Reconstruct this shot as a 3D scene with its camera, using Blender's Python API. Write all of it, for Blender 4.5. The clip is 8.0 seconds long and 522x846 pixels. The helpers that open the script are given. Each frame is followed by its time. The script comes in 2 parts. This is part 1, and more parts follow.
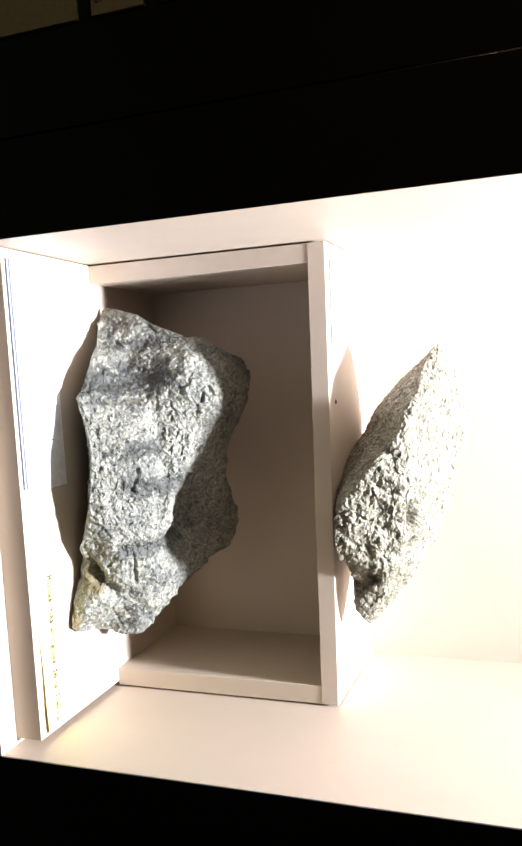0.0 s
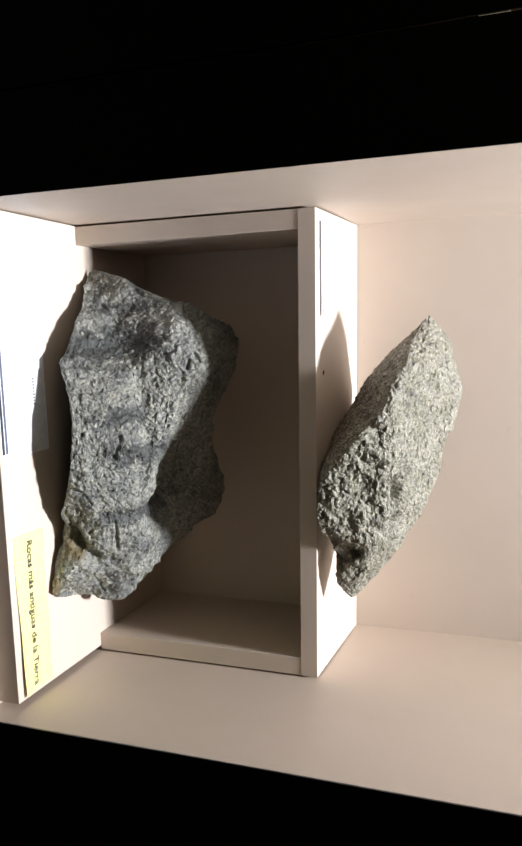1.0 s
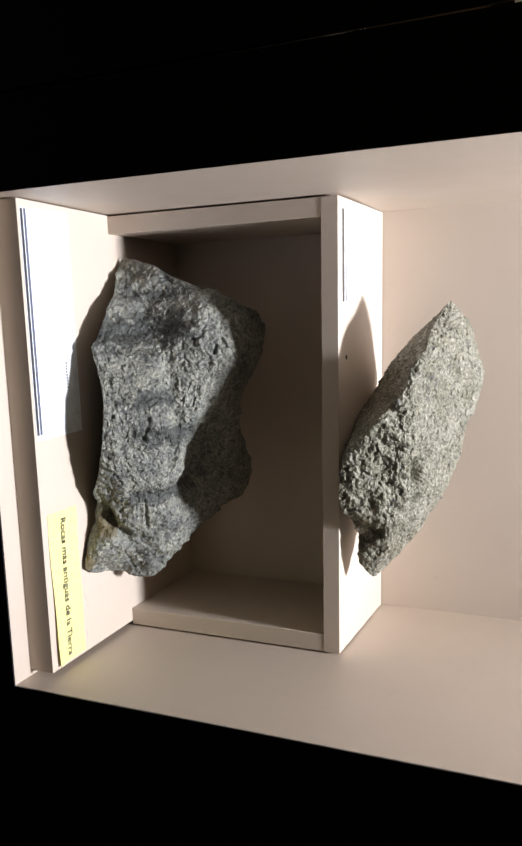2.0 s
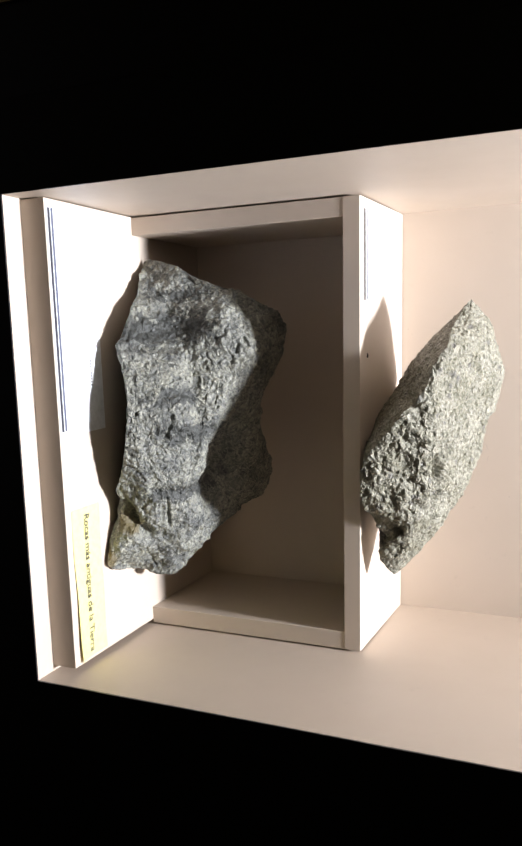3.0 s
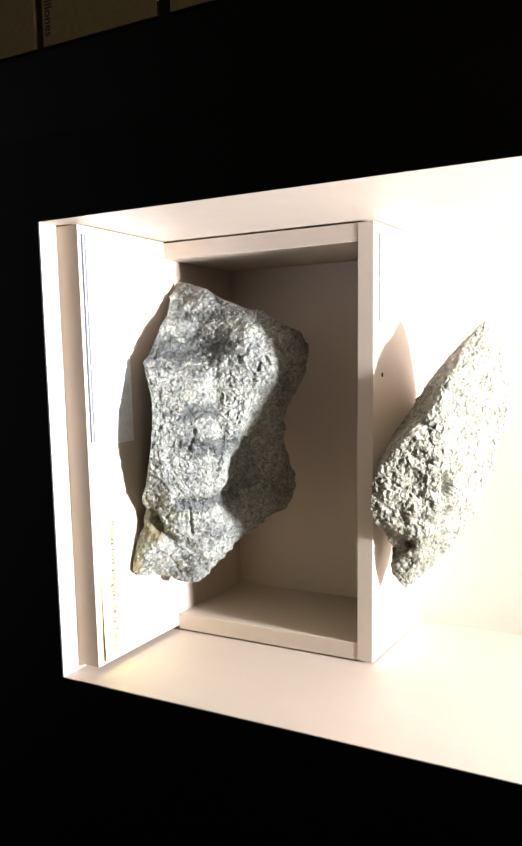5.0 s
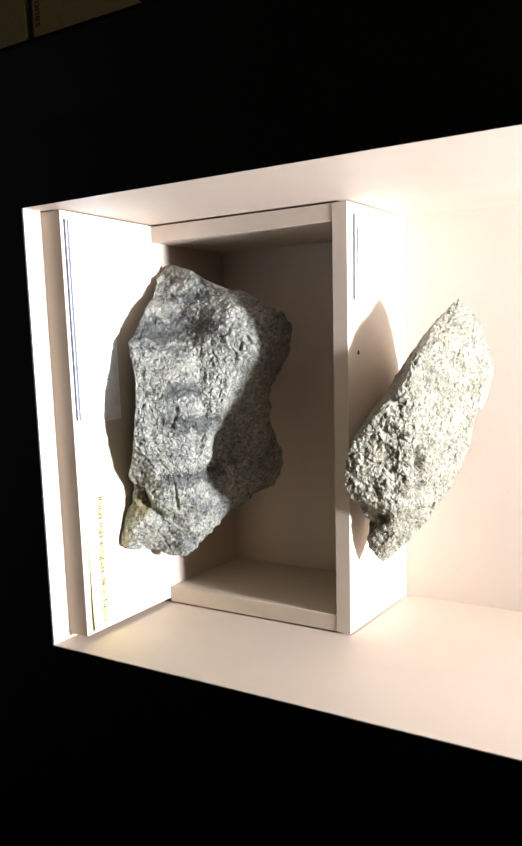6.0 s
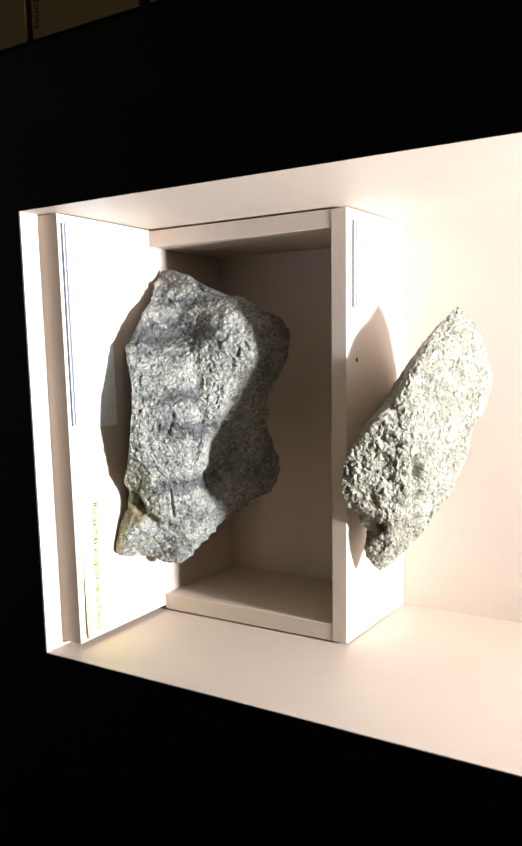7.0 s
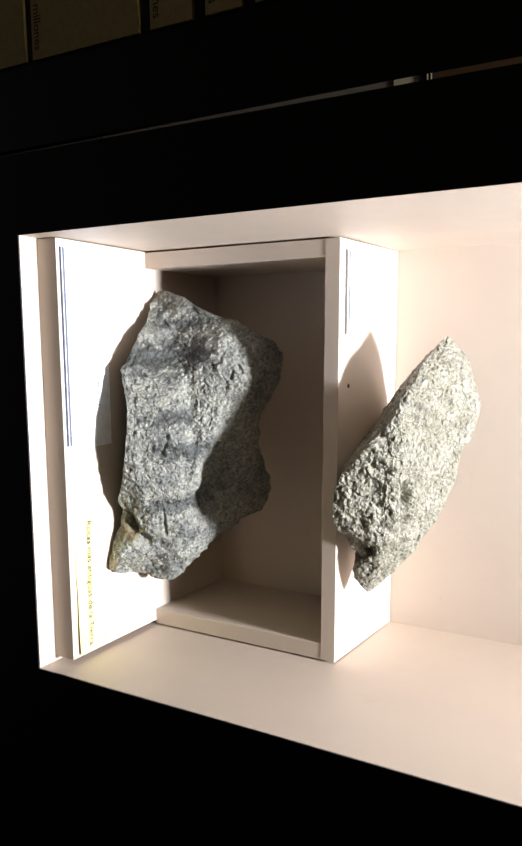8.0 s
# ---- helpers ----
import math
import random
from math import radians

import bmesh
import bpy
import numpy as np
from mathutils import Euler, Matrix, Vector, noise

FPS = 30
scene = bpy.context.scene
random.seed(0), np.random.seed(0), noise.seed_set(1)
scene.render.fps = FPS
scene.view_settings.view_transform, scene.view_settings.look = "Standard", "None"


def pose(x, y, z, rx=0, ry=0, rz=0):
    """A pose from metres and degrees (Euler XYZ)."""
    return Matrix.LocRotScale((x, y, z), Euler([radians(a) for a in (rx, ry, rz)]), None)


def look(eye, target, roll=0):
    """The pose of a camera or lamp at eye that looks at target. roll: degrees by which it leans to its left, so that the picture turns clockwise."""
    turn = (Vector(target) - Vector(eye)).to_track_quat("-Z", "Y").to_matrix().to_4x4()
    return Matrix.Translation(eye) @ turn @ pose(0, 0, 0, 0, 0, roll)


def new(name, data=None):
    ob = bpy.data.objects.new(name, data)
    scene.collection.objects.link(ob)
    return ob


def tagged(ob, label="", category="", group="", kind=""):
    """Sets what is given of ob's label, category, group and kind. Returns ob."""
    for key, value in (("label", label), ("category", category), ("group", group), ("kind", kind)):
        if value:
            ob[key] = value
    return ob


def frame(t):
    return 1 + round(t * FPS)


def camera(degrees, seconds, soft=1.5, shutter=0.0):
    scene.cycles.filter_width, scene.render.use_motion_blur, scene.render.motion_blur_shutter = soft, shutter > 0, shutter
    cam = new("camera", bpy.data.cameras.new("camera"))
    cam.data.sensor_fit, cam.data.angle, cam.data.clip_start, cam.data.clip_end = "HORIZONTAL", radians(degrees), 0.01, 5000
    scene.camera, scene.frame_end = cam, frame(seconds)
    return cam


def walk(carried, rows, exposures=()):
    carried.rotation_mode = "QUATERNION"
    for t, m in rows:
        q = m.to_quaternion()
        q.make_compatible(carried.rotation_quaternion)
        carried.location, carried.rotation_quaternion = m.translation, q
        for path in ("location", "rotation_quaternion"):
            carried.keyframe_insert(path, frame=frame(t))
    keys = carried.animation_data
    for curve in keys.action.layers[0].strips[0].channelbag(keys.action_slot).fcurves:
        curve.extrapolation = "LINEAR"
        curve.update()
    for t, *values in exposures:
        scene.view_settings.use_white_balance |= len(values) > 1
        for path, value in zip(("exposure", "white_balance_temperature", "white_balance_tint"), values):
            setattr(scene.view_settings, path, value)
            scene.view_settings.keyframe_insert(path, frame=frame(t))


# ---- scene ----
from mathutils import kdtree

cam = camera(34.61, 8.0, soft=2.2)
PATH = [
    (0, (0.1249, -0.6863, 0.5777), (0.2919, 1.1746, -0.1359), 88.40),
    (0.5, (0.1397, -0.6679, 0.5916), (0.4077, 1.1726, -0.1437), 91.44),
    (1, (0.1155, -0.6611, 0.5963), (0.3796, 1.1807, -0.1373), 90.95),
    (1.5, (0.1090, -0.6614, 0.6045), (0.3594, 1.1884, -0.1136), 91.52),
    (2, (0.1181, -0.6785, 0.6268), (0.4067, 1.1186, -0.2023), 91.54),
    (2.2, (0.1237, -0.6922, 0.6164), (0.3878, 1.0938, -0.2441), 91.43),
    (3.3, (0.1369, -0.6961, 0.6247), (0.3849, 1.0959, -0.2280), 91.15),
    (3.5, (0.1333, -0.7072, 0.6391), (0.3792, 1.0722, -0.2401), 91.34),
    (4, (0.1354, -0.7275, 0.6577), (0.3745, 1.0285, -0.2694), 91.28),
    (4.5, (0.1399, -0.7273, 0.6643), (0.3886, 1.0221, -0.2726), 91.85),
    (4.7, (0.1426, -0.7176, 0.6735), (0.3551, 1.0202, -0.2935), 91.87),
    (5.8, (0.1456, -0.6903, 0.7695), (0.3686, 0.9759, -0.3141), 91.85),
    (6, (0.1513, -0.6853, 0.7771), (0.3749, 0.9708, -0.3217), 91.84),
    (6.5, (0.1523, -0.6794, 0.7739), (0.3597, 0.9735, -0.3327), 91.75),
    (7, (0.1487, -0.6771, 0.7730), (0.3632, 0.9829, -0.3218), 92.16),
    (7.5, (0.1258, -0.6879, 0.7783), (0.3696, 0.9775, -0.3020), 93.07),
    (8, (0.1118, -0.6952, 0.7755), (0.3397, 0.9820, -0.2899), 93.17),
]
EXPOSURE = [(0.0, 1.0), (0.5, 0.23), (1.0, -0.2), (1.5, -0.55), (2.0, -0.42), (2.2, -0.27), (3.3, 0.02), (3.5, 0.02), (4.0, 0.56), (4.5, 1.05), (4.7, 1.09), (5.8, 0.46), (6.0, 0.56),
            (6.5, 0.57), (7.0, 0.58), (7.5, 0.5), (8.0, 0.3)]
walk(cam, [(t, look(eye, target, roll)) for t, eye, target, roll in PATH], EXPOSURE)

# ---- light: one recessed spotlight over the niche, unseen fill lamps in room and passage ----
world = bpy.data.worlds.new("world")
world.use_nodes = True
world.node_tree.nodes["Background"].inputs[0].default_value = (0.0, 0.0, 0.0, 1)
scene.world = world


spot = bpy.data.lights.new("niche_spotlight", "SPOT")
spot.energy, spot.color = 333.0, (0.958, 0.98, 1.074)
spot.spot_size, spot.spot_blend, spot.shadow_soft_size = radians(64), 1.0, 0.08
new("niche_spotlight", spot).matrix_world = look((0.262, 0.066, 1.8), (0.03, 0.12, 0.0))
# unseen fill lamp, added so that the timeline boards show dimly
glow = bpy.data.lights.new("room_fill_light", "AREA")
glow.energy, glow.color, glow.shape, glow.size = 5.0, (1.0, 0.8, 0.52), "DISK", 0.4
new("room_fill_light", glow).matrix_world = look((-1.2, -1.6, 2.15), (-1.2, -1.601, 0))

# unseen fill lamp, added to brighten the wall behind the slit
back_fill = bpy.data.lights.new("passage_fill_light", "AREA")
back_fill.energy, back_fill.color, back_fill.shape, back_fill.size = 20.0, (1.0, 0.86, 0.66), "DISK", 0.3
new("passage_fill_light", back_fill).matrix_world = look((-0.6, 0.7, 2.15), (-0.6, 0.701, 0))

# ---- sizes ----
W, TOP, DEPTH = 0.53, 1.85, 0.36           # niche
PLINTH_Y, PLINTH_Z = 0.0286, 0.0317
BOX_X0, BOX_X1, BOX_Y = 0.0102, 0.5256, 0.1903
BOARD_S, BOARD_T = 0.0211, 0.0196


def box_top(x):
    """Height of the riser box's top, sloped a little to fit the camera's view."""
    return 0.3265 - 0.02297 * x


# ---- materials ----
def material(name):
    m = bpy.data.materials.new(name)
    m.use_nodes = True
    return m, m.node_tree.nodes, m.node_tree.links, m.node_tree.nodes["Principled BSDF"]


def noise_node(nodes, links, coords, scale, detail=4.0, rough=0.55):
    n = nodes.new("ShaderNodeTexNoise")
    n.inputs["Scale"].default_value, n.inputs["Detail"].default_value = scale, detail
    n.inputs["Roughness"].default_value = rough
    links.new(coords, n.inputs["Vector"])
    return n


def voronoi_node(nodes, links, coords, scale, feature="F1", randomness=1.0):
    n = nodes.new("ShaderNodeTexVoronoi")
    n.feature = feature
    n.inputs["Scale"].default_value, n.inputs["Randomness"].default_value = scale, randomness
    links.new(coords, n.inputs["Vector"])
    return n


def ramp(nodes, links, value, stops):
    r = nodes.new("ShaderNodeValToRGB")
    while len(r.color_ramp.elements) < len(stops):
        r.color_ramp.elements.new(0.5)
    for e, (at, c) in zip(r.color_ramp.elements, stops):
        e.position, e.color = at, (*c, 1) if len(c) == 3 else c
    links.new(value, r.inputs[0])
    return r.outputs[0]


def mix(nodes, links, fac, a, b, how="MIX"):
    n = nodes.new("ShaderNodeMix")
    n.data_type, n.blend_type = "RGBA", how
    for socket, v in ((n.inputs[0], fac), (n.inputs[6], a), (n.inputs[7], b)):
        if isinstance(v, (int, float)):
            socket.default_value = v
        elif isinstance(v, tuple):
            socket.default_value = (*v, 1)
        else:
            links.new(v, socket)
    return n.outputs[2]


def bump(nodes, links, height, strength, distance, normal=None):
    n = nodes.new("ShaderNodeBump")
    n.inputs["Strength"].default_value, n.inputs["Distance"].default_value = strength, distance
    links.new(height, n.inputs["Height"])
    if normal is not None:
        links.new(normal, n.inputs["Normal"])
    return n.outputs[0]


def flake_normal(nodes, links, colour, spread):
    """The surface's normal, tipped at random grain by grain, so that flat crystal faces glint."""
    centred = nodes.new("ShaderNodeVectorMath")
    centred.operation = "SUBTRACT"
    links.new(colour, centred.inputs[0])
    centred.inputs[1].default_value = (0.5, 0.5, 0.5)
    scaled = nodes.new("ShaderNodeVectorMath")
    scaled.operation = "SCALE"
    links.new(centred.outputs[0], scaled.inputs[0])
    scaled.inputs["Scale"].default_value = spread
    added = nodes.new("ShaderNodeVectorMath")
    added.operation = "ADD"
    links.new(nodes.new("ShaderNodeNewGeometry").outputs["Normal"], added.inputs[0])
    links.new(scaled.outputs[0], added.inputs[1])
    unit = nodes.new("ShaderNodeVectorMath")
    unit.operation = "NORMALIZE"
    links.new(added.outputs[0], unit.inputs[0])
    return unit.outputs[0]


def coords_of(nodes):
    return nodes.new("ShaderNodeTexCoord").outputs["Object"]


def painted(name, light, dark, rough, grain=900.0, relief=0.0002):
    """Rolled or sprayed paint: slow tone drift, faint scuffs and a fine orange-peel relief."""
    m, nodes, links, bsdf = material(name)
    co = coords_of(nodes)
    slow = noise_node(nodes, links, co, 7.0, 5.0, 0.6)
    tone = ramp(nodes, links, slow.outputs[0], [(0.3, dark), (0.62, light)])
    scuff = noise_node(nodes, links, co, 60.0, 6.0, 0.7)
    spots = ramp(nodes, links, scuff.outputs[0], [(0.62, (0, 0, 0)), (0.78, (0.22, 0.22, 0.22))])
    links.new(mix(nodes, links, spots, tone, tuple(c * 0.72 for c in dark)), bsdf.inputs["Base Color"])
    fine = noise_node(nodes, links, co, grain, 2.0)
    links.new(bump(nodes, links, fine.outputs[0], 0.35, relief), bsdf.inputs["Normal"])
    links.new(ramp(nodes, links, slow.outputs[0], [(0.2, (rough + 0.1,) * 3), (0.8, (rough - 0.08,) * 3)]), bsdf.inputs["Roughness"])
    return m


def plain(name, colour, rough, metal=0.0):
    m, nodes, links, bsdf = material(name)
    n = noise_node(nodes, links, coords_of(nodes), 120.0, 5.0, 0.65)
    tone = ramp(nodes, links, n.outputs[0], [(0.3, tuple(c * 0.85 for c in colour)), (0.7, tuple(min(1, c * 1.08) for c in colour))])
    links.new(tone, bsdf.inputs["Base Color"])
    bsdf.inputs["Roughness"].default_value, bsdf.inputs["Metallic"].default_value = rough, metal
    return m


WHITE = painted("white_paint", (0.544, 0.46, 0.377), (0.52, 0.437, 0.354), 0.55)
BLACK = painted("black_lacquer", (0.012, 0.012, 0.014), (0.009, 0.009, 0.0105), 0.38)
CARPET = painted("dark_carpet", (0.02, 0.018, 0.017), (0.014, 0.013, 0.012), 0.95, 300.0, 0.002)
DARK = painted("dark_wall_paint", (0.03, 0.027, 0.024), (0.022, 0.02, 0.018), 0.8)
PAPER = plain("white_card", (0.80, 0.81, 0.83), 0.5)
YELLOW = plain("yellow_paper", (0.84, 0.76, 0.29), 0.55)
INK = plain("black_ink", (0.025, 0.025, 0.03), 0.6)
OLIVE_INK = plain("olive_ink", (0.052, 0.053, 0.048), 0.6)
BLUE_INK = plain("blue_ink", (0.03, 0.032, 0.042), 0.5)
BROWN_INK = plain("brown_ink", (0.065, 0.058, 0.05), 0.5)
GREY_INK = plain("grey_ink", (0.02, 0.024, 0.036), 0.5)
PALE_BLUE = plain("grey_blue_ink", (0.085, 0.098, 0.14), 0.5)
BEIGE = plain("beige_board", (0.42, 0.35, 0.20), 0.7)
# the pale wall's paint toned down, for lamp light fading towards the floor
DIM = painted("dimmed_wall_paint", (0.27, 0.255, 0.26), (0.24, 0.225, 0.23), 0.7)
BROWN = painted("brown_wall_paint", (0.09, 0.05, 0.025), (0.075, 0.042, 0.02), 0.7)
PALE = painted("pale_wall_paint", (0.7, 0.68, 0.62), (0.65, 0.63, 0.57), 0.7)
HOLE = plain("raw_hole", (0.04, 0.03, 0.022), 0.9)
SCRATCH = plain("scuffed_paint", (0.50, 0.425, 0.355), 0.8)


def gneiss():
    """Dark grey crystalline rock with pale flakes, black streaks and an ochre patina low on its front."""
    m, nodes, links, bsdf = material("grey_gneiss")
    co = coords_of(nodes)
    warp = noise_node(nodes, links, co, 45.0, 3.0)
    moved = mix(nodes, links, 0.018, co, warp.outputs["Color"], "ADD")
    small = voronoi_node(nodes, links, moved, 420.0)
    curl = noise_node(nodes, links, moved, 165.0, 4.0, 0.65)
    curl.inputs["Distortion"].default_value = 1.3
    grain = ramp(nodes, links, curl.outputs[0], [(0.35, (0.055, 0.058, 0.055)), (0.45, (0.135, 0.138, 0.128)), (0.54, (0.228, 0.227, 0.187)), (0.67, (0.37, 0.364, 0.304))])
    flakes = ramp(nodes, links, small.outputs["Color"], [(0.15, (0.09, 0.092, 0.09)), (0.85, (0.285, 0.284, 0.25))])
    tone = mix(nodes, links, 0.3, grain, flakes)
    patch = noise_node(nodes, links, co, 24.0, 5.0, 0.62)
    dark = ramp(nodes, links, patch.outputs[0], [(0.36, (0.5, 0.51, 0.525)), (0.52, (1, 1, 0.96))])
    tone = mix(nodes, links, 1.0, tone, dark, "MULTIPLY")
    # dark mica streaks; the last three also put shade into the left end's colour
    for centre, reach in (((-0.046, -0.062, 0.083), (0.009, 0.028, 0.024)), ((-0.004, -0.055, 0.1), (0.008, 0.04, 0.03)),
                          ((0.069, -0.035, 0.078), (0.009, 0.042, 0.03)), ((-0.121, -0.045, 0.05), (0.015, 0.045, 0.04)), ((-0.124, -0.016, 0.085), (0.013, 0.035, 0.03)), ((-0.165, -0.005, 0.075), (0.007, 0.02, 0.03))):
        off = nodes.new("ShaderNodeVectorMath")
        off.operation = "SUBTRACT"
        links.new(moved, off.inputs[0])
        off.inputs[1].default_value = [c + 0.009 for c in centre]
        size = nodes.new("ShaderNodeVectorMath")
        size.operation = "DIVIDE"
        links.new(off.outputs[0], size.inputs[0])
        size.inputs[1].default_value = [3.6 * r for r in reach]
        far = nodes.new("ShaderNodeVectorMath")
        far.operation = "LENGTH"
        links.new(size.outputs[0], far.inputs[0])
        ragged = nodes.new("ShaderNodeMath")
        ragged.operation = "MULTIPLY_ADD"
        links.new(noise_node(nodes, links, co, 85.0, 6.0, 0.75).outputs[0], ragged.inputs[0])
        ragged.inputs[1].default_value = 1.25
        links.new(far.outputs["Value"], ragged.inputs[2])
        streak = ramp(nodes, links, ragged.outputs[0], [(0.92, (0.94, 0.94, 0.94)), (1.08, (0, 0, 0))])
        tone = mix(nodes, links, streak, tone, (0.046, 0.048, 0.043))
    # ochre patina around the notch low on the front
    least = None
    for centre in ((0.1, -0.083, 0.028), (0.143, -0.098, 0.0), (0.064, -0.118, 0.014)):
        n = nodes.new("ShaderNodeVectorMath")
        n.operation = "DISTANCE"
        links.new(co, n.inputs[0])
        n.inputs[1].default_value = centre
        if least is None:
            least = n.outputs["Value"]
            continue
        lower = nodes.new("ShaderNodeMath")
        lower.operation = "MINIMUM"
        links.new(least, lower.inputs[0])
        links.new(n.outputs["Value"], lower.inputs[1])
        least = lower.outputs[0]
    wobble = noise_node(nodes, links, co, 60.0, 4.0)
    add = nodes.new("ShaderNodeMath")
    add.operation = "MULTIPLY_ADD"
    links.new(wobble.outputs[0], add.inputs[0])
    add.inputs[1].default_value = 0.03
    links.new(least, add.inputs[2])
    ochre = ramp(nodes, links, add.outputs[0], [(0.026, (0.9, 0.9, 0.9)), (0.034, (0, 0, 0))])
    tone = mix(nodes, links, mix(nodes, links, 0.92, (0, 0, 0), ochre), tone, (0.115, 0.084, 0.027))
    links.new(tone, bsdf.inputs["Base Color"])
    gloss = ramp(nodes, links, small.outputs["Color"], [(0.3, (0.68, 0.68, 0.68)), (0.9, (0.36, 0.36, 0.36))])
    links.new(gloss, bsdf.inputs["Roughness"])
    h = mix(nodes, links, 0.3, curl.outputs[0], small.outputs["Color"])
    links.new(bump(nodes, links, h, 0.7, 0.003, flake_normal(nodes, links, small.outputs["Color"], 0.35)), bsdf.inputs["Normal"])
    return m


SCHIST_AT = (0.27, 0.25, 0.32)
GARNETS = [(0.2054, 0.1974, 0.4246), (0.2252, 0.2288, 0.4434), (0.244, 0.2386, 0.449), (0.2779, 0.2269, 0.4374), (0.3621, 0.2252, 0.3988),
           (0.3166, 0.1704, 0.3597), (0.1849, 0.2267, 0.4321), (0.3155, 0.1834, 0.3848)]


def mica_schist():
    """Silvery green-grey schist of glinting flakes with dark garnets."""
    m, nodes, links, bsdf = material("silvery_mica_schist")
    co = coords_of(nodes)
    warp = noise_node(nodes, links, co, 60.0, 3.0)
    moved = mix(nodes, links, 0.012, co, warp.outputs["Color"], "ADD")
    small = voronoi_node(nodes, links, moved, 460.0)
    curl = noise_node(nodes, links, moved, 205.0, 4.0, 0.65)
    curl.inputs["Distortion"].default_value = 1.8
    a = ramp(nodes, links, curl.outputs[0], [(0.34, (0.075, 0.071, 0.054)), (0.45, (0.155, 0.148, 0.107)), (0.55, (0.238, 0.227, 0.167)), (0.68, (0.36, 0.34, 0.258))])
    b = ramp(nodes, links, small.outputs["Color"], [(0.1, (0.11, 0.107, 0.082)), (0.9, (0.3, 0.292, 0.24))])
    tone = mix(nodes, links, 0.36, a, b)
    patch = noise_node(nodes, links, co, 42.0, 5.0, 0.65)
    tone = mix(nodes, links, 1.0, tone, ramp(nodes, links, patch.outputs[0], [(0.36, (0.66, 0.65, 0.58)), (0.54, (0.98, 0.97, 0.96))]), "MULTIPLY")
    # scattered small garnets
    seeds = voronoi_node(nodes, links, co, 75.0)
    chosen = ramp(nodes, links, seeds.outputs["Color"], [(0.56, (0, 0, 0)), (0.6, (1, 1, 1))])
    disc = ramp(nodes, links, seeds.outputs["Distance"], [(0.2, (0.75, 0.75, 0.75)), (0.27, (0, 0, 0))])
    tone = mix(nodes, links, mix(nodes, links, 1.0, chosen, disc, "MULTIPLY"), tone, (0.092, 0.086, 0.076))
    least = None
    for centre in GARNETS:
        n = nodes.new("ShaderNodeVectorMath")
        n.operation = "DISTANCE"
        links.new(co, n.inputs[0])
        n.inputs[1].default_value = Vector(centre) - Vector(SCHIST_AT)
        if least is None:
            least = n.outputs["Value"]
            continue
        lower = nodes.new("ShaderNodeMath")
        lower.operation = "MINIMUM"
        links.new(least, lower.inputs[0])
        links.new(n.outputs["Value"], lower.inputs[1])
        least = lower.outputs[0]
    ragged = nodes.new("ShaderNodeMath")
    ragged.operation = "MULTIPLY_ADD"
    links.new(noise_node(nodes, links, co, 260.0, 4.0, 0.6).outputs[0], ragged.inputs[0])
    ragged.inputs[1].default_value = 0.004
    links.new(least, ragged.inputs[2])
    spot = ramp(nodes, links, ragged.outputs[0], [(0.0052, (0.8, 0.8, 0.8)), (0.0072, (0, 0, 0))])
    tone = mix(nodes, links, spot, tone, (0.08, 0.075, 0.066))
    links.new(tone, bsdf.inputs["Base Color"])
    links.new(ramp(nodes, links, small.outputs["Color"], [(0.3, (0.64, 0.64, 0.64)), (0.9, (0.27, 0.27, 0.27))]), bsdf.inputs["Roughness"])
    bsdf.inputs["Metallic"].default_value = 0.05
    h = mix(nodes, links, 0.3, curl.outputs[0], small.outputs["Color"])
    links.new(bump(nodes, links, h, 0.7, 0.003, flake_normal(nodes, links, small.outputs["Color"], 0.38)), bsdf.inputs["Normal"])
    return m


# ---- mesh helpers ----
def link_mesh(name, bm, mat, parent=None, label=""):
    mesh = bpy.data.meshes.new(name)
    bm.to_mesh(mesh)
    bm.free()
    mesh.materials.append(mat)
    ob = new(name, mesh)
    if parent is not None:
        ob.parent = parent
        ob.matrix_parent_inverse = Matrix.Translation(-parent.location)
    if label:
        tagged(ob, label)
    return ob


def part(name, bm, material, parent, label=""):
    return link_mesh(name, bm, material, parent, label)


def add_block(bm, lo, hi, bevel=0.0):
    """An upright block between two corners, with rounded edges."""
    made = bmesh.ops.create_cube(bm, size=1.0)["verts"]
    for v in made:
        v.co = Vector([lo[k] if v.co[k] < 0 else hi[k] for k in range(3)])
    if bevel:
        edges = list({e for v in made for e in v.link_edges})
        bmesh.ops.bevel(bm, geom=edges, offset=bevel, segments=2, affect="EDGES", profile=0.6)
    return bm


def block(lo, hi, bevel=0.0):
    return add_block(bmesh.new(), lo, hi, bevel)


def thing(name, at, label, category, group=""):
    ob = new(name)
    ob.location = at
    ob.empty_display_size = 0.02
    return tagged(ob, label, category, group)


def setting(name, bm, mat, label, category):
    return tagged(link_mesh(name, bm, mat), label, category, kind="structure")


def text_bmesh(words, height, m, align="LEFT"):
    """Raised ink of words in the built-in font; height: of the capitals."""
    curve = bpy.data.curves.new("writing", "FONT")
    curve.body, curve.size, curve.align_x, curve.extrude = words, height / 0.69, align, 0.00008
    curve.offset = height * 0.01
    ob = new("writing_draft", curve)
    bpy.context.view_layer.update()
    mesh = bpy.data.meshes.new_from_object(ob.evaluated_get(bpy.context.evaluated_depsgraph_get()))
    bm = bmesh.new()
    bm.from_mesh(mesh)
    bm.transform(m)
    bpy.data.objects.remove(ob)
    bpy.data.meshes.remove(mesh)
    return bm


# ---- the niche ----
T = 0.018
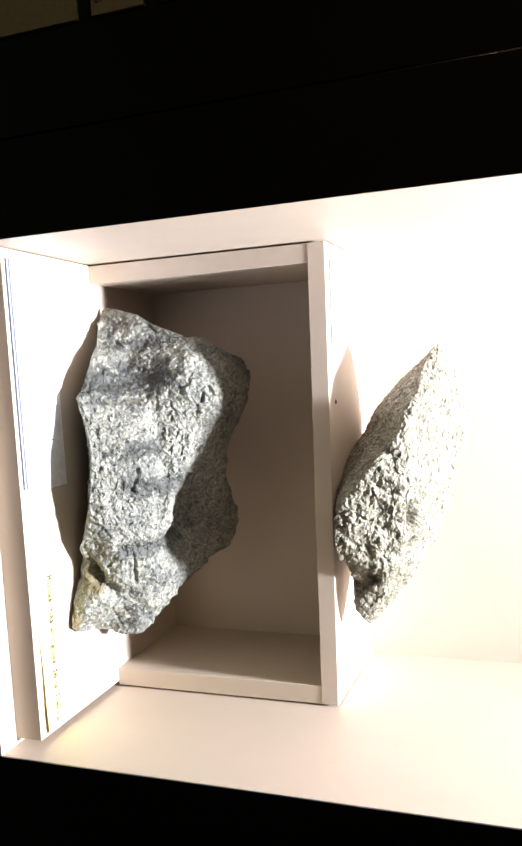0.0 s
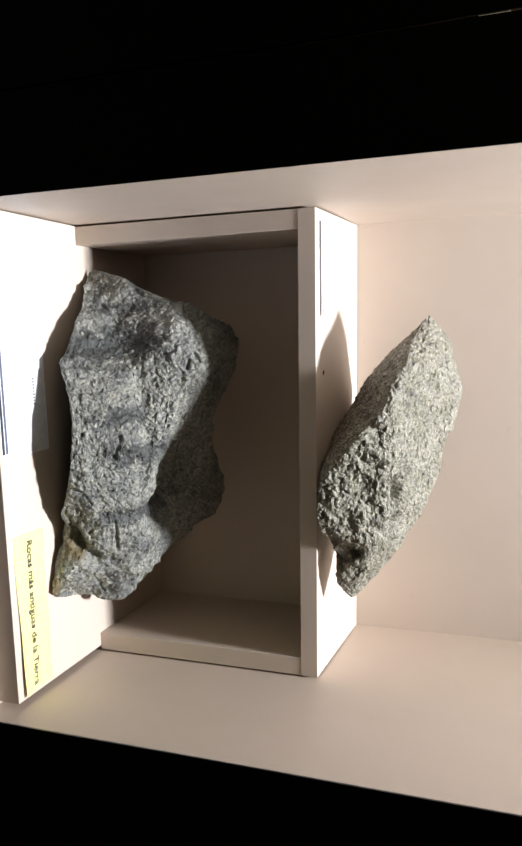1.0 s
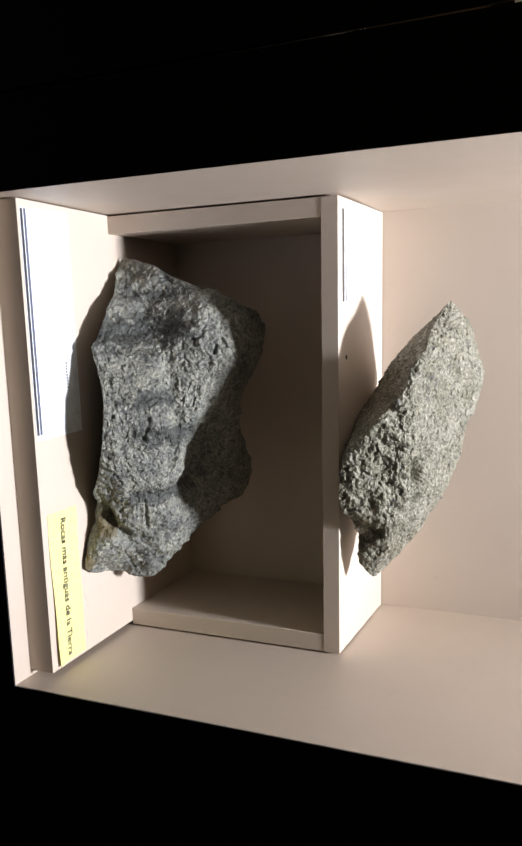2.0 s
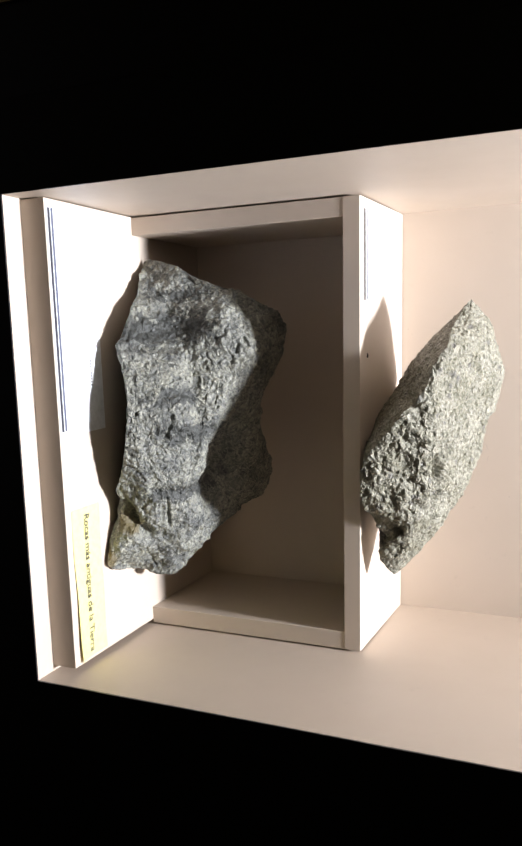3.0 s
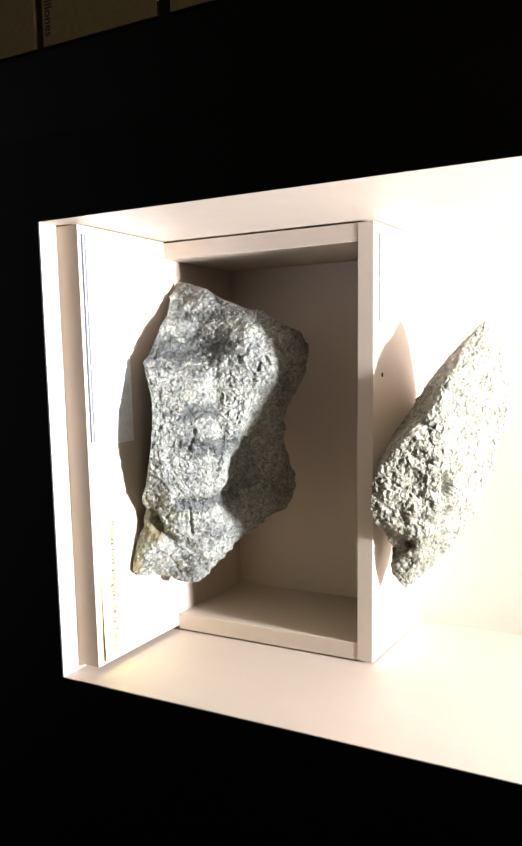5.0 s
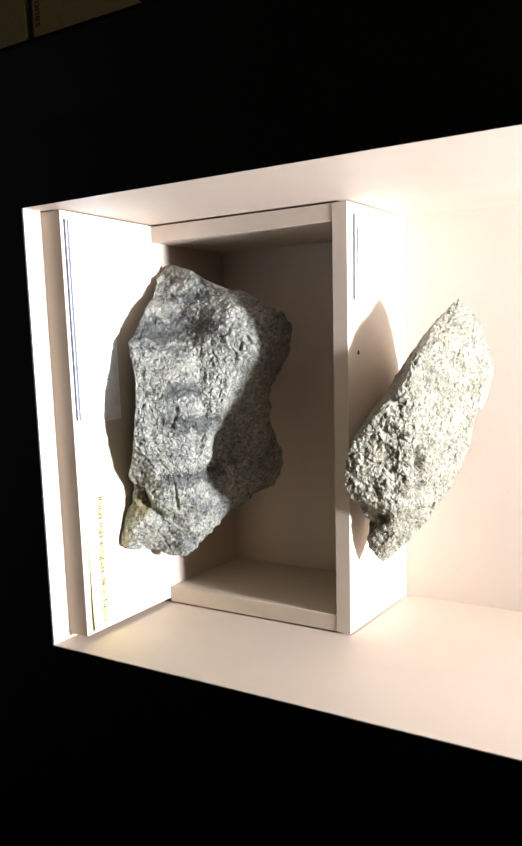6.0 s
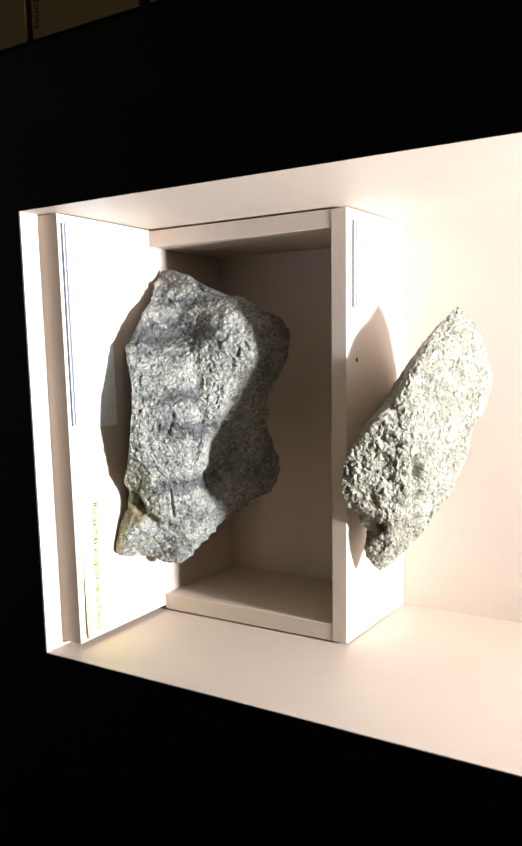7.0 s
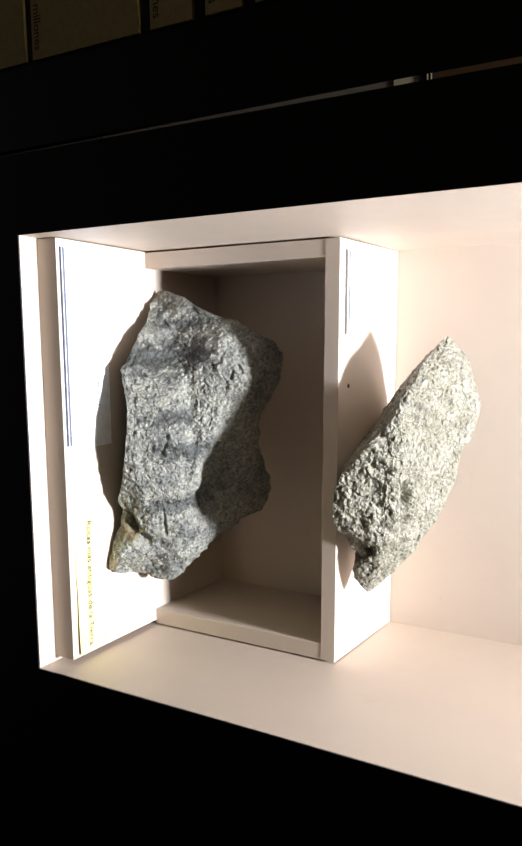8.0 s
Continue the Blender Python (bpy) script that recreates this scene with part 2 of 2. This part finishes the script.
LEAN_L, LEAN_R = 0.0148, 0.0039             # the side walls draw in a little towards the back


def side_wall(x0, x1, lean):
    bm = block((x0, 0.002, -T), (x1, DEPTH + T, TOP))
    for v in bm.verts:
        v.co.x += lean * v.co.y / DEPTH
    return bm


setting("wall_niche_left", side_wall(-T, 0.0, LEAN_L), WHITE, "white painted side wall of the lit display niche", "wall")
setting("wall_niche_right", side_wall(W, W + T, -LEAN_R), WHITE, "white painted side wall of the lit display niche", "wall")
setting("wall_niche_back", block((0.0, DEPTH, -T), (W, DEPTH + T, TOP)), WHITE, "white painted back wall of the lit display niche", "wall")
setting("floor_niche", block((0.0, 0.002, -T), (W, DEPTH, 0.0)), WHITE, "white painted floor board of the display niche", "floor")
setting("ceiling_niche", block((0.0, 0.002, TOP), (W, DEPTH, TOP + T)), WHITE, "white painted top board of the display niche", "ceiling")

bm = bmesh.new()
add_block(bm, (-0.092, 0.0, -0.95), (0.0, 0.002, 2.2))
add_block(bm, (W, 0.0, -0.95), (2.5, 0.002, 2.2))
add_block(bm, (0.0, 0.0, -0.95), (W, 0.002, 0.0))
add_block(bm, (0.0, 0.0, TOP), (W, 0.002, 2.2))
setting("wall_front", bm, BLACK, "black lacquered panel wall around the lit niche", "wall")

# ---- the dark room around ----
# two leaves, spaced so that the end between them stays dark in view
bm = block((-2.5, 0.155, -0.95), (-0.1435, 0.16, 2.2))
add_block(bm, (-2.5, 0.395, -0.95), (-0.2155, 0.4, 2.2))
for v in bm.verts:
    if v.co.x > -1 and v.co.y > 0.3:
        v.co.x = -0.2140 - 0.0095 * v.co.z      # its inner leaf leans to fit the slit's width in the camera's view
    elif v.co.x > -1 and v.co.y > 0.158:
        v.co.x -= 0.012                        # the outer leaf's edge is cut back out of the camera's sight
setting("wall_recessed", bm, BLACK, "hollow black wall panel set back beside the niche wall", "wall")
setting("wall_west", block((-2.6, -3.2, -0.95), (-2.5, 1.3, 2.2)), DARK, "dark painted side wall of the dim room", "wall")
setting("wall_east", block((2.5, -3.2, -0.95), (2.6, 1.3, 2.2)), DARK, "dark painted side wall of the dim room", "wall")
setting("wall_south", block((-2.5, -3.3, -0.95), (2.5, -3.2, 2.2)), DARK, "dark painted wall opposite the niche", "wall")
setting("wall_passage", block((-2.5, 1.2, 0.06), (2.5, 1.3, 2.2)), BROWN, "brown wall of the passage seen through the slit", "wall")
setting("wall_passage_low", block((-2.5, 1.19, -0.95), (2.5, 1.3, -0.0376)), DIM, "lower wall of the passage behind the slit, toned down for fading light", "wall")
setting("trim_1", block((-2.5, 1.185, -0.0376), (2.5, 1.3, 0.029)), PALE, "pale beige band on the passage wall behind the slit", "trim")
rail = setting("trim_2", block((-2.5, 1.18, 0.029), (2.5, 1.3, 0.06)), BLACK, "dark rail on the passage wall behind the slit", "trim")
for z in (0.046, 0.055):
    part("white_line", block((-2.5, 1.178, z), (2.5, 1.18, z + 0.0025)), PALE, rail, "thin white line along the rail")
setting("trim_3", block((-2.5, 1.185, 0.37), (2.5, 1.2, 0.431)), PALE, "pale band high on the brown passage wall", "trim")
setting("floor", block((-2.6, -3.3, -1.05), (2.6, 1.3, -0.95)), CARPET, "dark carpeted floor of the dim room", "floor")
setting("ceiling", block((-2.6, -3.3, 2.2), (2.6, 1.3, 2.3)), DARK, "dark painted ceiling of the dim room", "ceiling")

# ---- plinth ----
def skewed(bm):
    """Trims a full-width block to the niche's slightly slanting sides."""
    for v in bm.verts:
        v.co.x += (v.co.y - PLINTH_Y) / DEPTH * (LEAN_L if v.co.x < 0.26 else -LEAN_R)
    return bm


plinth = thing("plinth", (0.263, 0.2, 0.0), "low white painted plinth board lying in the niche", "plinth")
part("top_board", skewed(block((0.0026, PLINTH_Y, 0.0), (0.5228, DEPTH - 0.001, PLINTH_Z), 0.0006)), WHITE, plinth)

# ---- open riser box on the plinth ----
riser = thing("display_box", (0.269, 0.27, PLINTH_Z), "white painted open-fronted riser box standing on the plinth", "display box")
LEAN_B = (LEAN_L - 0.0008) / DEPTH


def box_skew(bm):
    """The box's left side runs along the slanting niche wall; its top slopes to fit the view."""
    for v in bm.verts:
        if v.co.x < 0.1:
            v.co.x += max(0.0, LEAN_B * v.co.y + 0.0015 - BOX_X0) * (v.co.y - BOX_Y) / (DEPTH - BOX_Y)
        if v.co.z > 0.2:
            v.co.z += box_top(v.co.x) - BOARD_T - 0.3
    return bm


for x0, x1 in ((BOX_X0, BOX_X0 + BOARD_S), (BOX_X1 - BOARD_S, BOX_X1)):
    bm = block((x0, BOX_Y + 0.0005, PLINTH_Z), (x1, DEPTH - 0.001, 0.3), 0.0006)
    part("side_board", box_skew(bm), WHITE, riser)
bm = block((BOX_X0, BOX_Y, 0.3), (BOX_X1, DEPTH - 0.001, 0.3 + BOARD_T), 0.0006)
part("top_board", box_skew(bm), WHITE, riser)
bm = block((BOX_X0 + BOARD_S, DEPTH - 0.007, PLINTH_Z), (BOX_X1 - BOARD_S, DEPTH - 0.001, 0.3))
part("back_board", box_skew(bm), WHITE, riser)
bm = bmesh.new()
bmesh.ops.create_cone(bm, cap_ends=True, segments=14, radius1=0.003, radius2=0.0026, depth=0.0008,
                      matrix=Matrix.Translation((0.1844, 0.217, box_top(0.1844))))
part("screw_hole", bm, HOLE, riser, "small dark screw hole in the top")


# ---- stones ----
def closed_curve(corners, count):
    """A smooth closed curve through corners, evenly spread."""
    p = np.array(corners, float)
    n = len(p)
    fine = []
    for i in range(n):
        a, b, c, d = p[i - 1], p[i], p[(i + 1) % n], p[(i + 2) % n]
        for k in range(24):
            s = k / 24
            curve = 0.5 * (2 * b + (c - a) * s + (2 * a - 5 * b + 4 * c - d) * s * s + (3 * b - a - 3 * c + d) * s ** 3)
            fine.append(0.55 * curve + 0.45 * (b + (c - b) * s))
    fine = np.array(fine)
    step = np.linalg.norm(np.roll(fine, -1, 0) - fine, axis=1)
    way = np.concatenate([[0], np.cumsum(step)])
    at = np.linspace(0, way[-1], count, endpoint=False)
    loop = np.vstack([fine, fine[:1]])
    return np.stack([np.interp(at, way, loop[:, k]) for k in range(3)], 1)


def smoothed(loop, rounds):
    for _ in range(rounds):
        loop = (np.roll(loop, 1, 0) + loop + np.roll(loop, -1, 0)) / 3
    return loop


def near_line(p, a, b):
    """Distance of p from the stretch a to b."""
    ab = b - a
    k = max(0.0, min(1.0, (p - a).dot(ab) / max(ab.length_squared, 1e-9)))
    return (p - a - ab * k).length


def stone(name, corners, front, back, facing, swell, hollow, rest, mat, origin, label, category, relief, grooves=(), cuts=(), count=700, rings=190, seed=0):
    """A broken stone: a rough face inside its rim, a rounded underside, flattened where it rests.
    relief: (size, depth, kind) of its roughness, with (place, reach) where it is local; cuts: (place, normal, softness) of its
    broken faces; grooves: (start, end, width, depth) of creases and cracks."""
    rim = closed_curve(corners, count)
    soft = smoothed(rim, 1200)
    front, back, facing = np.array(front), np.array(back), np.array(Vector(facing).normalized())
    verts, faces = [], []
    for j in range(1, rings + 1):
        s = j / rings
        edge = soft + (rim - soft) * s ** 5
        verts.extend(front + (edge - front) * s + facing * swell * (1 - s ** 3.2))
    under = rings // 2
    for j in range(1, under):
        s = 1 - j / under
        edge = soft + (rim - soft) * s ** 3
        verts.extend(back + (edge - back) * s - facing * hollow * (s * (1 - s)) * 2.2)
    n_rings = rings + under - 1
    first, last = len(verts), len(verts) + 1
    verts.append(front + facing * swell)
    verts.append(back)
    for j in range(n_rings - 1):
        for i in range(count):
            k = (i + 1) % count
            faces.append((j * count + i, (j + 1) * count + i, (j + 1) * count + k, j * count + k))
    for i in range(count):
        k = (i + 1) % count
        faces.append((first, i, k))
        faces.append((last, (n_rings - 1) * count + k, (n_rings - 1) * count + i))
    mesh = bpy.data.meshes.new(name)
    mesh.from_pydata([tuple(v) for v in verts], [], faces)
    bm = bmesh.new()
    bm.from_mesh(mesh)
    bmesh.ops.recalc_face_normals(bm, faces=bm.faces)
    for place, normal, soft_edge in cuts:
        place, normal = Vector(place), Vector(normal).normalized()
        for v in bm.verts:
            d = (v.co - place).dot(normal)
            if d > -3 * soft_edge:
                v.co -= normal * 0.5 * (d + math.sqrt(d * d + soft_edge * soft_edge))
    bm.normal_update()
    tree = kdtree.KDTree(len(bm.verts))
    for v in bm.verts:
        tree.insert(v.co, v.index)
    tree.balance()
    shift = Vector((seed * 1.7, seed * 0.9, 0))
    lines = []
    for a, b, width, depth in grooves:
        if width < 0.0075:                      # small marks lie on the surface
            a, b = tree.find(a)[0], tree.find(b)[0]
        lines.append((Vector(a), Vector(b), width, depth))
    moves = []
    for v in bm.verts:
        p = v.co + shift
        d = 0.0
        for size, depth, how, *where in relief:
            q = p / size
            if where:
                depth *= math.exp(-((v.co - Vector(where[0])).length / where[1]) ** 4)
                if depth < 0.00005:
                    continue
            if how == "soft":
                d += depth * noise.noise(q)
            elif how == "rough":
                d += depth * noise.fractal(q, 0.9, 2.1, 4)
            else:  # tilted facets of broken grains
                far, centres = noise.voronoi(q)
                centre = centres[0]
                turn = noise.cell_vector(centre * 7.31)
                d += depth * min(1.0, (far[1] - far[0]) / 0.2) * ((turn - Vector((0.5, 0.5, 0.5))).dot(q - centre) * 2.2 + (turn[0] - 0.5) * 0.5)
        for a, b, width, depth in lines:
            away = near_line(v.co, a, b)
            if away < 4 * width:
                away += min(0.7 * width, 0.003) * noise.noise(p / 0.012)
                d -= depth * math.exp(-(away / width) ** 2)
        moves.append(v.normal * d)
    for v, move in zip(bm.verts, moves):
        v.co += move
        low = rest(v.co.x) - 0.0004
        if v.co.z < low:
            v.co.z = low
        v.co -= Vector(origin)
    bm.to_mesh(mesh)
    bm.free()
    mesh.materials.append(mat)
    ob = new(name, mesh)
    ob.location = origin
    return tagged(ob, label, category)


# broad swell and hollows first, then creases, gouges and cracks
GNEISS_CREASES = [((0.152, 0.2, 0.145), (0.184, 0.208, 0.164), 0.033, -0.013), ((0.205, 0.197, 0.16), (0.27, 0.192, 0.16), 0.03, 0.005),
                  ((0.302, 0.196, 0.15), (0.336, 0.192, 0.142), 0.03, 0.04), ((0.185, 0.145, 0.108), (0.26, 0.138, 0.122), 0.018, -0.008), ((0.2, 0.18, 0.165), (0.27, 0.175, 0.158), 0.02, 0.002),
                  ((0.15, 0.13, 0.06), (0.147, 0.185, 0.125), 0.015, 0.005), ((0.167, 0.101, 0.064), (0.166, 0.165, 0.115), 0.005, 0.003),
                  ((0.222, 0.118, 0.112), (0.22, 0.141, 0.122), 0.006, 0.005), ((0.266, 0.109, 0.115), (0.265, 0.161, 0.149), 0.005, 0.004),
                  ((0.345, 0.124, 0.106), (0.377, 0.137, 0.098), 0.0016, 0.004), ((0.337, 0.117, 0.097), (0.335, 0.165, 0.136), 0.007, 0.005),
                  ((0.421, 0.135, 0.069), (0.437, 0.15, 0.065), 0.0016, 0.004), ((0.35, 0.1, 0.055), (0.386, 0.122, 0.076), 0.008, 0.015),
                  ((0.176, 0.184, 0.172), (0.168, 0.184, 0.175), 0.0016, 0.005), ((0.158, 0.188, 0.182), (0.166, 0.19, 0.186), 0.002, 0.004),
                  ((0.252, 0.117, 0.12), (0.245, 0.116, 0.12), 0.0019, 0.006), ((0.267, 0.113, 0.116), (0.256, 0.115, 0.118), 0.0023, 0.007)]
stone("large_rock",
      [(0.061, 0.208, 0.036), (0.0672, 0.206, 0.0705), (0.0925, 0.208, 0.1315), (0.1232, 0.229, 0.196), (0.134, 0.246, 0.204),
       (0.155, 0.26, 0.203), (0.182, 0.262, 0.195), (0.225, 0.255, 0.174), (0.274, 0.265, 0.163), (0.318, 0.285, 0.168),
       (0.343, 0.29, 0.164), (0.367, 0.28, 0.151), (0.378, 0.25, 0.134), (0.402, 0.21, 0.119), (0.432, 0.188, 0.099),
       (0.449, 0.166, 0.076), (0.440, 0.15, 0.043), (0.436, 0.124, 0.036), (0.43, 0.103, 0.036), (0.418, 0.092, 0.037), (0.402, 0.098, 0.036), (0.385, 0.112, 0.035),
       (0.352, 0.108, 0.053), (0.34, 0.104, 0.05), (0.328, 0.096, 0.053), (0.314, 0.088, 0.065), (0.255, 0.079, 0.085), (0.216, 0.086, 0.084), (0.165, 0.104, 0.061),
       (0.136, 0.124, 0.061), (0.102, 0.165, 0.052)],
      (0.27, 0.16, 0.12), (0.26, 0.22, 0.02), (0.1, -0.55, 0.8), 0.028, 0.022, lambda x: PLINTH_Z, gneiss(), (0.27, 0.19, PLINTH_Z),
      "large dark grey gneiss boulder lying on the plinth before the box", "rock",
      [(0.06, 0.005, "soft"), (0.03, 0.0022, "facets"), (0.02, 0.0022, "rough"), (0.012, 0.0019, "facets"), (0.0065, 0.0016, "facets"), (0.0035, 0.0006, "rough")],
      GNEISS_CREASES, seed=3)
SCHIST_CREASES = [((0.3, 0.186, 0.413), (0.312, 0.19, 0.412), 0.007, 0.011), ((0.318, 0.19, 0.408), (0.326, 0.192, 0.405), 0.006, 0.005),
                  ((0.34, 0.2, 0.408), (0.357, 0.19, 0.4), 0.006, 0.006), ((0.371, 0.222, 0.391), (0.366, 0.236, 0.4), 0.0045, 0.007), ((0.362, 0.222, 0.397), (0.361, 0.228, 0.4), 0.0062, -0.006),
                  ((0.236, 0.162, 0.39), (0.241, 0.166, 0.395), 0.005, 0.005),
                  ((0.392, 0.195, 0.337), (0.396, 0.2, 0.36), 0.004, 0.003), ((0.361, 0.179, 0.337), (0.38, 0.192, 0.365), 0.006, 0.003),
                  ((0.375, 0.195, 0.362), (0.356, 0.205, 0.4), 0.006, 0.003), ((0.29, 0.168, 0.37), (0.298, 0.17, 0.38), 0.007, 0.004),
                  ((0.265, 0.17, 0.39), (0.272, 0.18, 0.4), 0.007, -0.004), ((0.33, 0.175, 0.37), (0.345, 0.18, 0.37), 0.007, -0.004)]
SCHIST_CREASES += [(at, at, 0.0032, -0.0018) for at in GARNETS]
stone("small_rock",
      [(0.127, 0.262, 0.43), (0.142, 0.236, 0.422), (0.158, 0.21, 0.42), (0.174, 0.192, 0.42), (0.186, 0.182, 0.411), (0.198, 0.176, 0.406), (0.213, 0.17, 0.403),
       (0.222, 0.164, 0.398), (0.233, 0.161, 0.391), (0.242, 0.16, 0.379), (0.257, 0.157, 0.368), (0.275, 0.156, 0.352), (0.284, 0.153, 0.345), (0.297, 0.154, 0.337), (0.306, 0.154, 0.332),
       (0.324, 0.153, 0.331), (0.347, 0.165, 0.331), (0.377, 0.19, 0.338), (0.389, 0.2, 0.347),
       (0.4, 0.195, 0.339), (0.417, 0.2, 0.337), (0.435, 0.21, 0.351), (0.429, 0.22, 0.363), (0.387, 0.25, 0.396),
       (0.335, 0.275, 0.423), (0.297, 0.28, 0.432), (0.262, 0.283, 0.439), (0.248, 0.292, 0.451), (0.214, 0.297, 0.46),
       (0.185, 0.293, 0.455), (0.154, 0.285, 0.447)],
      (0.275, 0.215, 0.405), (0.235, 0.333, 0.325), (0.12, -0.6, 0.79), 0.044, 0.034, box_top, mica_schist(), SCHIST_AT,
      "silvery mica schist rock with dark garnets on the box", "rock",
      [(0.05, 0.003, "soft"), (0.028, 0.0015, "rough"), (0.014, 0.0009, "facets"), (0.0065, 0.0017, "facets"), (0.004, 0.0008, "rough"),
       (0.012, 0.0028, "facets", (0.305, 0.165, 0.37), 0.065), (0.0075, 0.0018, "facets", (0.305, 0.165, 0.37), 0.065)],
      SCHIST_CREASES,
      [((0.206, 0.196, 0.422), (0.1, -0.4, 0.91), 0.003), ((0.237, 0.166, 0.393), (0.18, -0.88, 0.44), 0.004),
       ((0.36, 0.21, 0.397), (0.44, -0.37, 0.82), 0.004)], seed=8)

# ---- label cards ----
card = thing("label_card", (0.133, 0.075, PLINTH_Z), "white paper label card with a grey-blue border lying on the plinth", "label")
z = PLINTH_Z + 0.0006
part("sheet", block((0.012, 0.032, PLINTH_Z), (0.259, 0.112, z)), PAPER, card)
part("blue_line", block((0.0125, 0.0327, z), (0.2535, 0.0366, z + 0.0001)), BLUE_INK, card, "thin dark grey printed line")
part("grey_line", block((0.0125, 0.0380, z), (0.2535, 0.0416, z + 0.0001)), PALE_BLUE, card, "thin grey-blue printed line")
for k in range(9):
    part("print_mark", block((0.178 + 0.0034 * k, 0.0895, z), (0.1799 + 0.0034 * k, 0.0928, z + 0.0001)), INK, card)

tag = thing("yellow_label", (0.43, 0.064, PLINTH_Z), "yellow paper title label curling up from the plinth", "label")
bm = bmesh.new()
bmesh.ops.create_grid(bm, x_segments=24, y_segments=8, size=0.5)
for v in bm.verts:
    x, y = 0.3435 + 0.1755 * (v.co.x + 0.5), 0.0385 + 0.0515 * (v.co.y + 0.5)
    lift = 0.0042 * max(0.0, (x - 0.35) / 0.17) ** 1.6 * max(0.0, 1 - (y - 0.0385) / 0.03) ** 2
    v.co = Vector((x, y + 0.0006 * math.sin(60 * x), PLINTH_Z + 0.0004 + lift))
bmesh.ops.solidify(bm, geom=bm.faces[:], thickness=0.0003)
part("sheet", bm, YELLOW, tag)
part("title", text_bmesh("Rocas más antiguas de la Tierra", 0.0088, Matrix.Translation((0.351, 0.0600, PLINTH_Z + 0.0013)) @ pose(0, 0, 0, 0, 0, -1.2)),
     OLIVE_INK, tag, "dark olive printed title")

tip = pose(0, 0, 0, 0, math.degrees(math.atan(0.02297)), 0)
small_card = thing("label_card", (0.0725, 0.215, box_top(0.0725)), "small white label card with two dark lines on the box", "label")
for name, y0, y1, up, mat in (("sheet", 0.203, 0.23, 0.0005, PAPER), ("brown_line", 0.2032, 0.2104, 0.0006, BROWN_INK), ("dark_line", 0.2138, 0.2172, 0.0006, GREY_INK)):
    bm = block((0.0225, y0, 0.0), (0.1225, y1, 1.0))
    for v in bm.verts:
        v.co.z = box_top(v.co.x) + (up if v.co.z > 0.5 else 0.0)
    part(name, bm, mat, small_card)

# ---- scuffs ----
def stroke(points, radius, flat):
    """A thin worn stroke along a bent line, pressed flat against its surface (flat: the axis)."""
    bm = bmesh.new()
    rings = []
    for i, p in enumerate(points):
        p = Vector(p)
        ahead = (Vector(points[min(i + 1, len(points) - 1)]) - Vector(points[max(i - 1, 0)])).normalized()
        up = Vector([1.0 if k == flat else 0.0 for k in range(3)])
        side = ahead.cross(up).normalized()
        w = radius * (0.35 + 0.65 * math.sin(math.pi * (i + 0.5) / len(points)))
        rings.append([bm.verts.new(p + side * w), bm.verts.new(p + up * 0.00004 * (-1 if flat == 1 else 1)), bm.verts.new(p - side * w)])
    for a, b in zip(rings, rings[1:]):
        bm.faces.new((a[0], a[1], b[1], b[0]))
        bm.faces.new((a[1], a[2], b[2], b[1]))
    return bm


def wandering(start, end, sway, count=9):
    a, b = Vector(start), Vector(end)
    return [a.lerp(b, k / count) + Vector(sway) * math.sin(2.6 * k / count + a.z * 40) for k in range(count + 1)]


back_wall = bpy.data.objects["wall_niche_back"]
Y = DEPTH - 0.0001
rng = random.Random(5)
for k in range(14):
    x, z = 0.278 + 0.044 * rng.random(), 0.408 + 0.028 * rng.random()
    turn, far = rng.uniform(-1.2, 0.6), rng.uniform(0.003, 0.009)
    part("scuff_mark", stroke(wandering((x, Y, z), (x + far * math.cos(turn), Y, z + far * math.sin(turn)), (0.001, 0, 0.0015)), rng.uniform(0.0002, 0.0004), 1),
         SCRATCH, back_wall, "faint grey scratch on the paint")
for x, z in ((0.3695, 0.4552), (0.1584, 0.3305), (0.165, 0.335)):
    part("scuff_mark", stroke([(x, Y, z), (x + 0.001, Y, z + 0.0006), (x + 0.002, Y, z + 0.0004)], 0.0007, 1), SCRATCH, back_wall)
for start, end, sway in (((0.452, 0.094, PLINTH_Z), (0.463, 0.099, PLINTH_Z), (0, 0.001, 0)), ((0.466, 0.097, PLINTH_Z), (0.472, 0.102, PLINTH_Z), (0.001, 0.001, 0)),
                         ((0.497, 0.093, PLINTH_Z), (0.509, 0.095, PLINTH_Z), (0, 0.0015, 0))):
    part("scuff_mark", stroke(wandering(start, end, sway), 0.0009, 2), SCRATCH, plinth, "faint grey scuff on the paint")

# ---- timeline boards on the recessed wall ----
for z0, z1 in ((-0.42, -0.135), (-0.121, 0.067), (0.086, 0.151), (0.170, 0.222), (0.240, 0.285)):
    board = thing("timeline_board", (-0.4, 0.155, z0), "beige timeline board with dark writing on the black wall", "sign", "timeline boards")
    part("panel", block((-0.62, 0.15, z0), (-0.2545, 0.155, z1), 0.001), BEIGE, board)
    size = 0.0125
    part("writing", text_bmesh("millones", size, Matrix.Translation((-0.266, 0.1499, z0 + 0.0055)) @ pose(0, 0, 0, 90, 0, 0), "RIGHT"), INK, board)
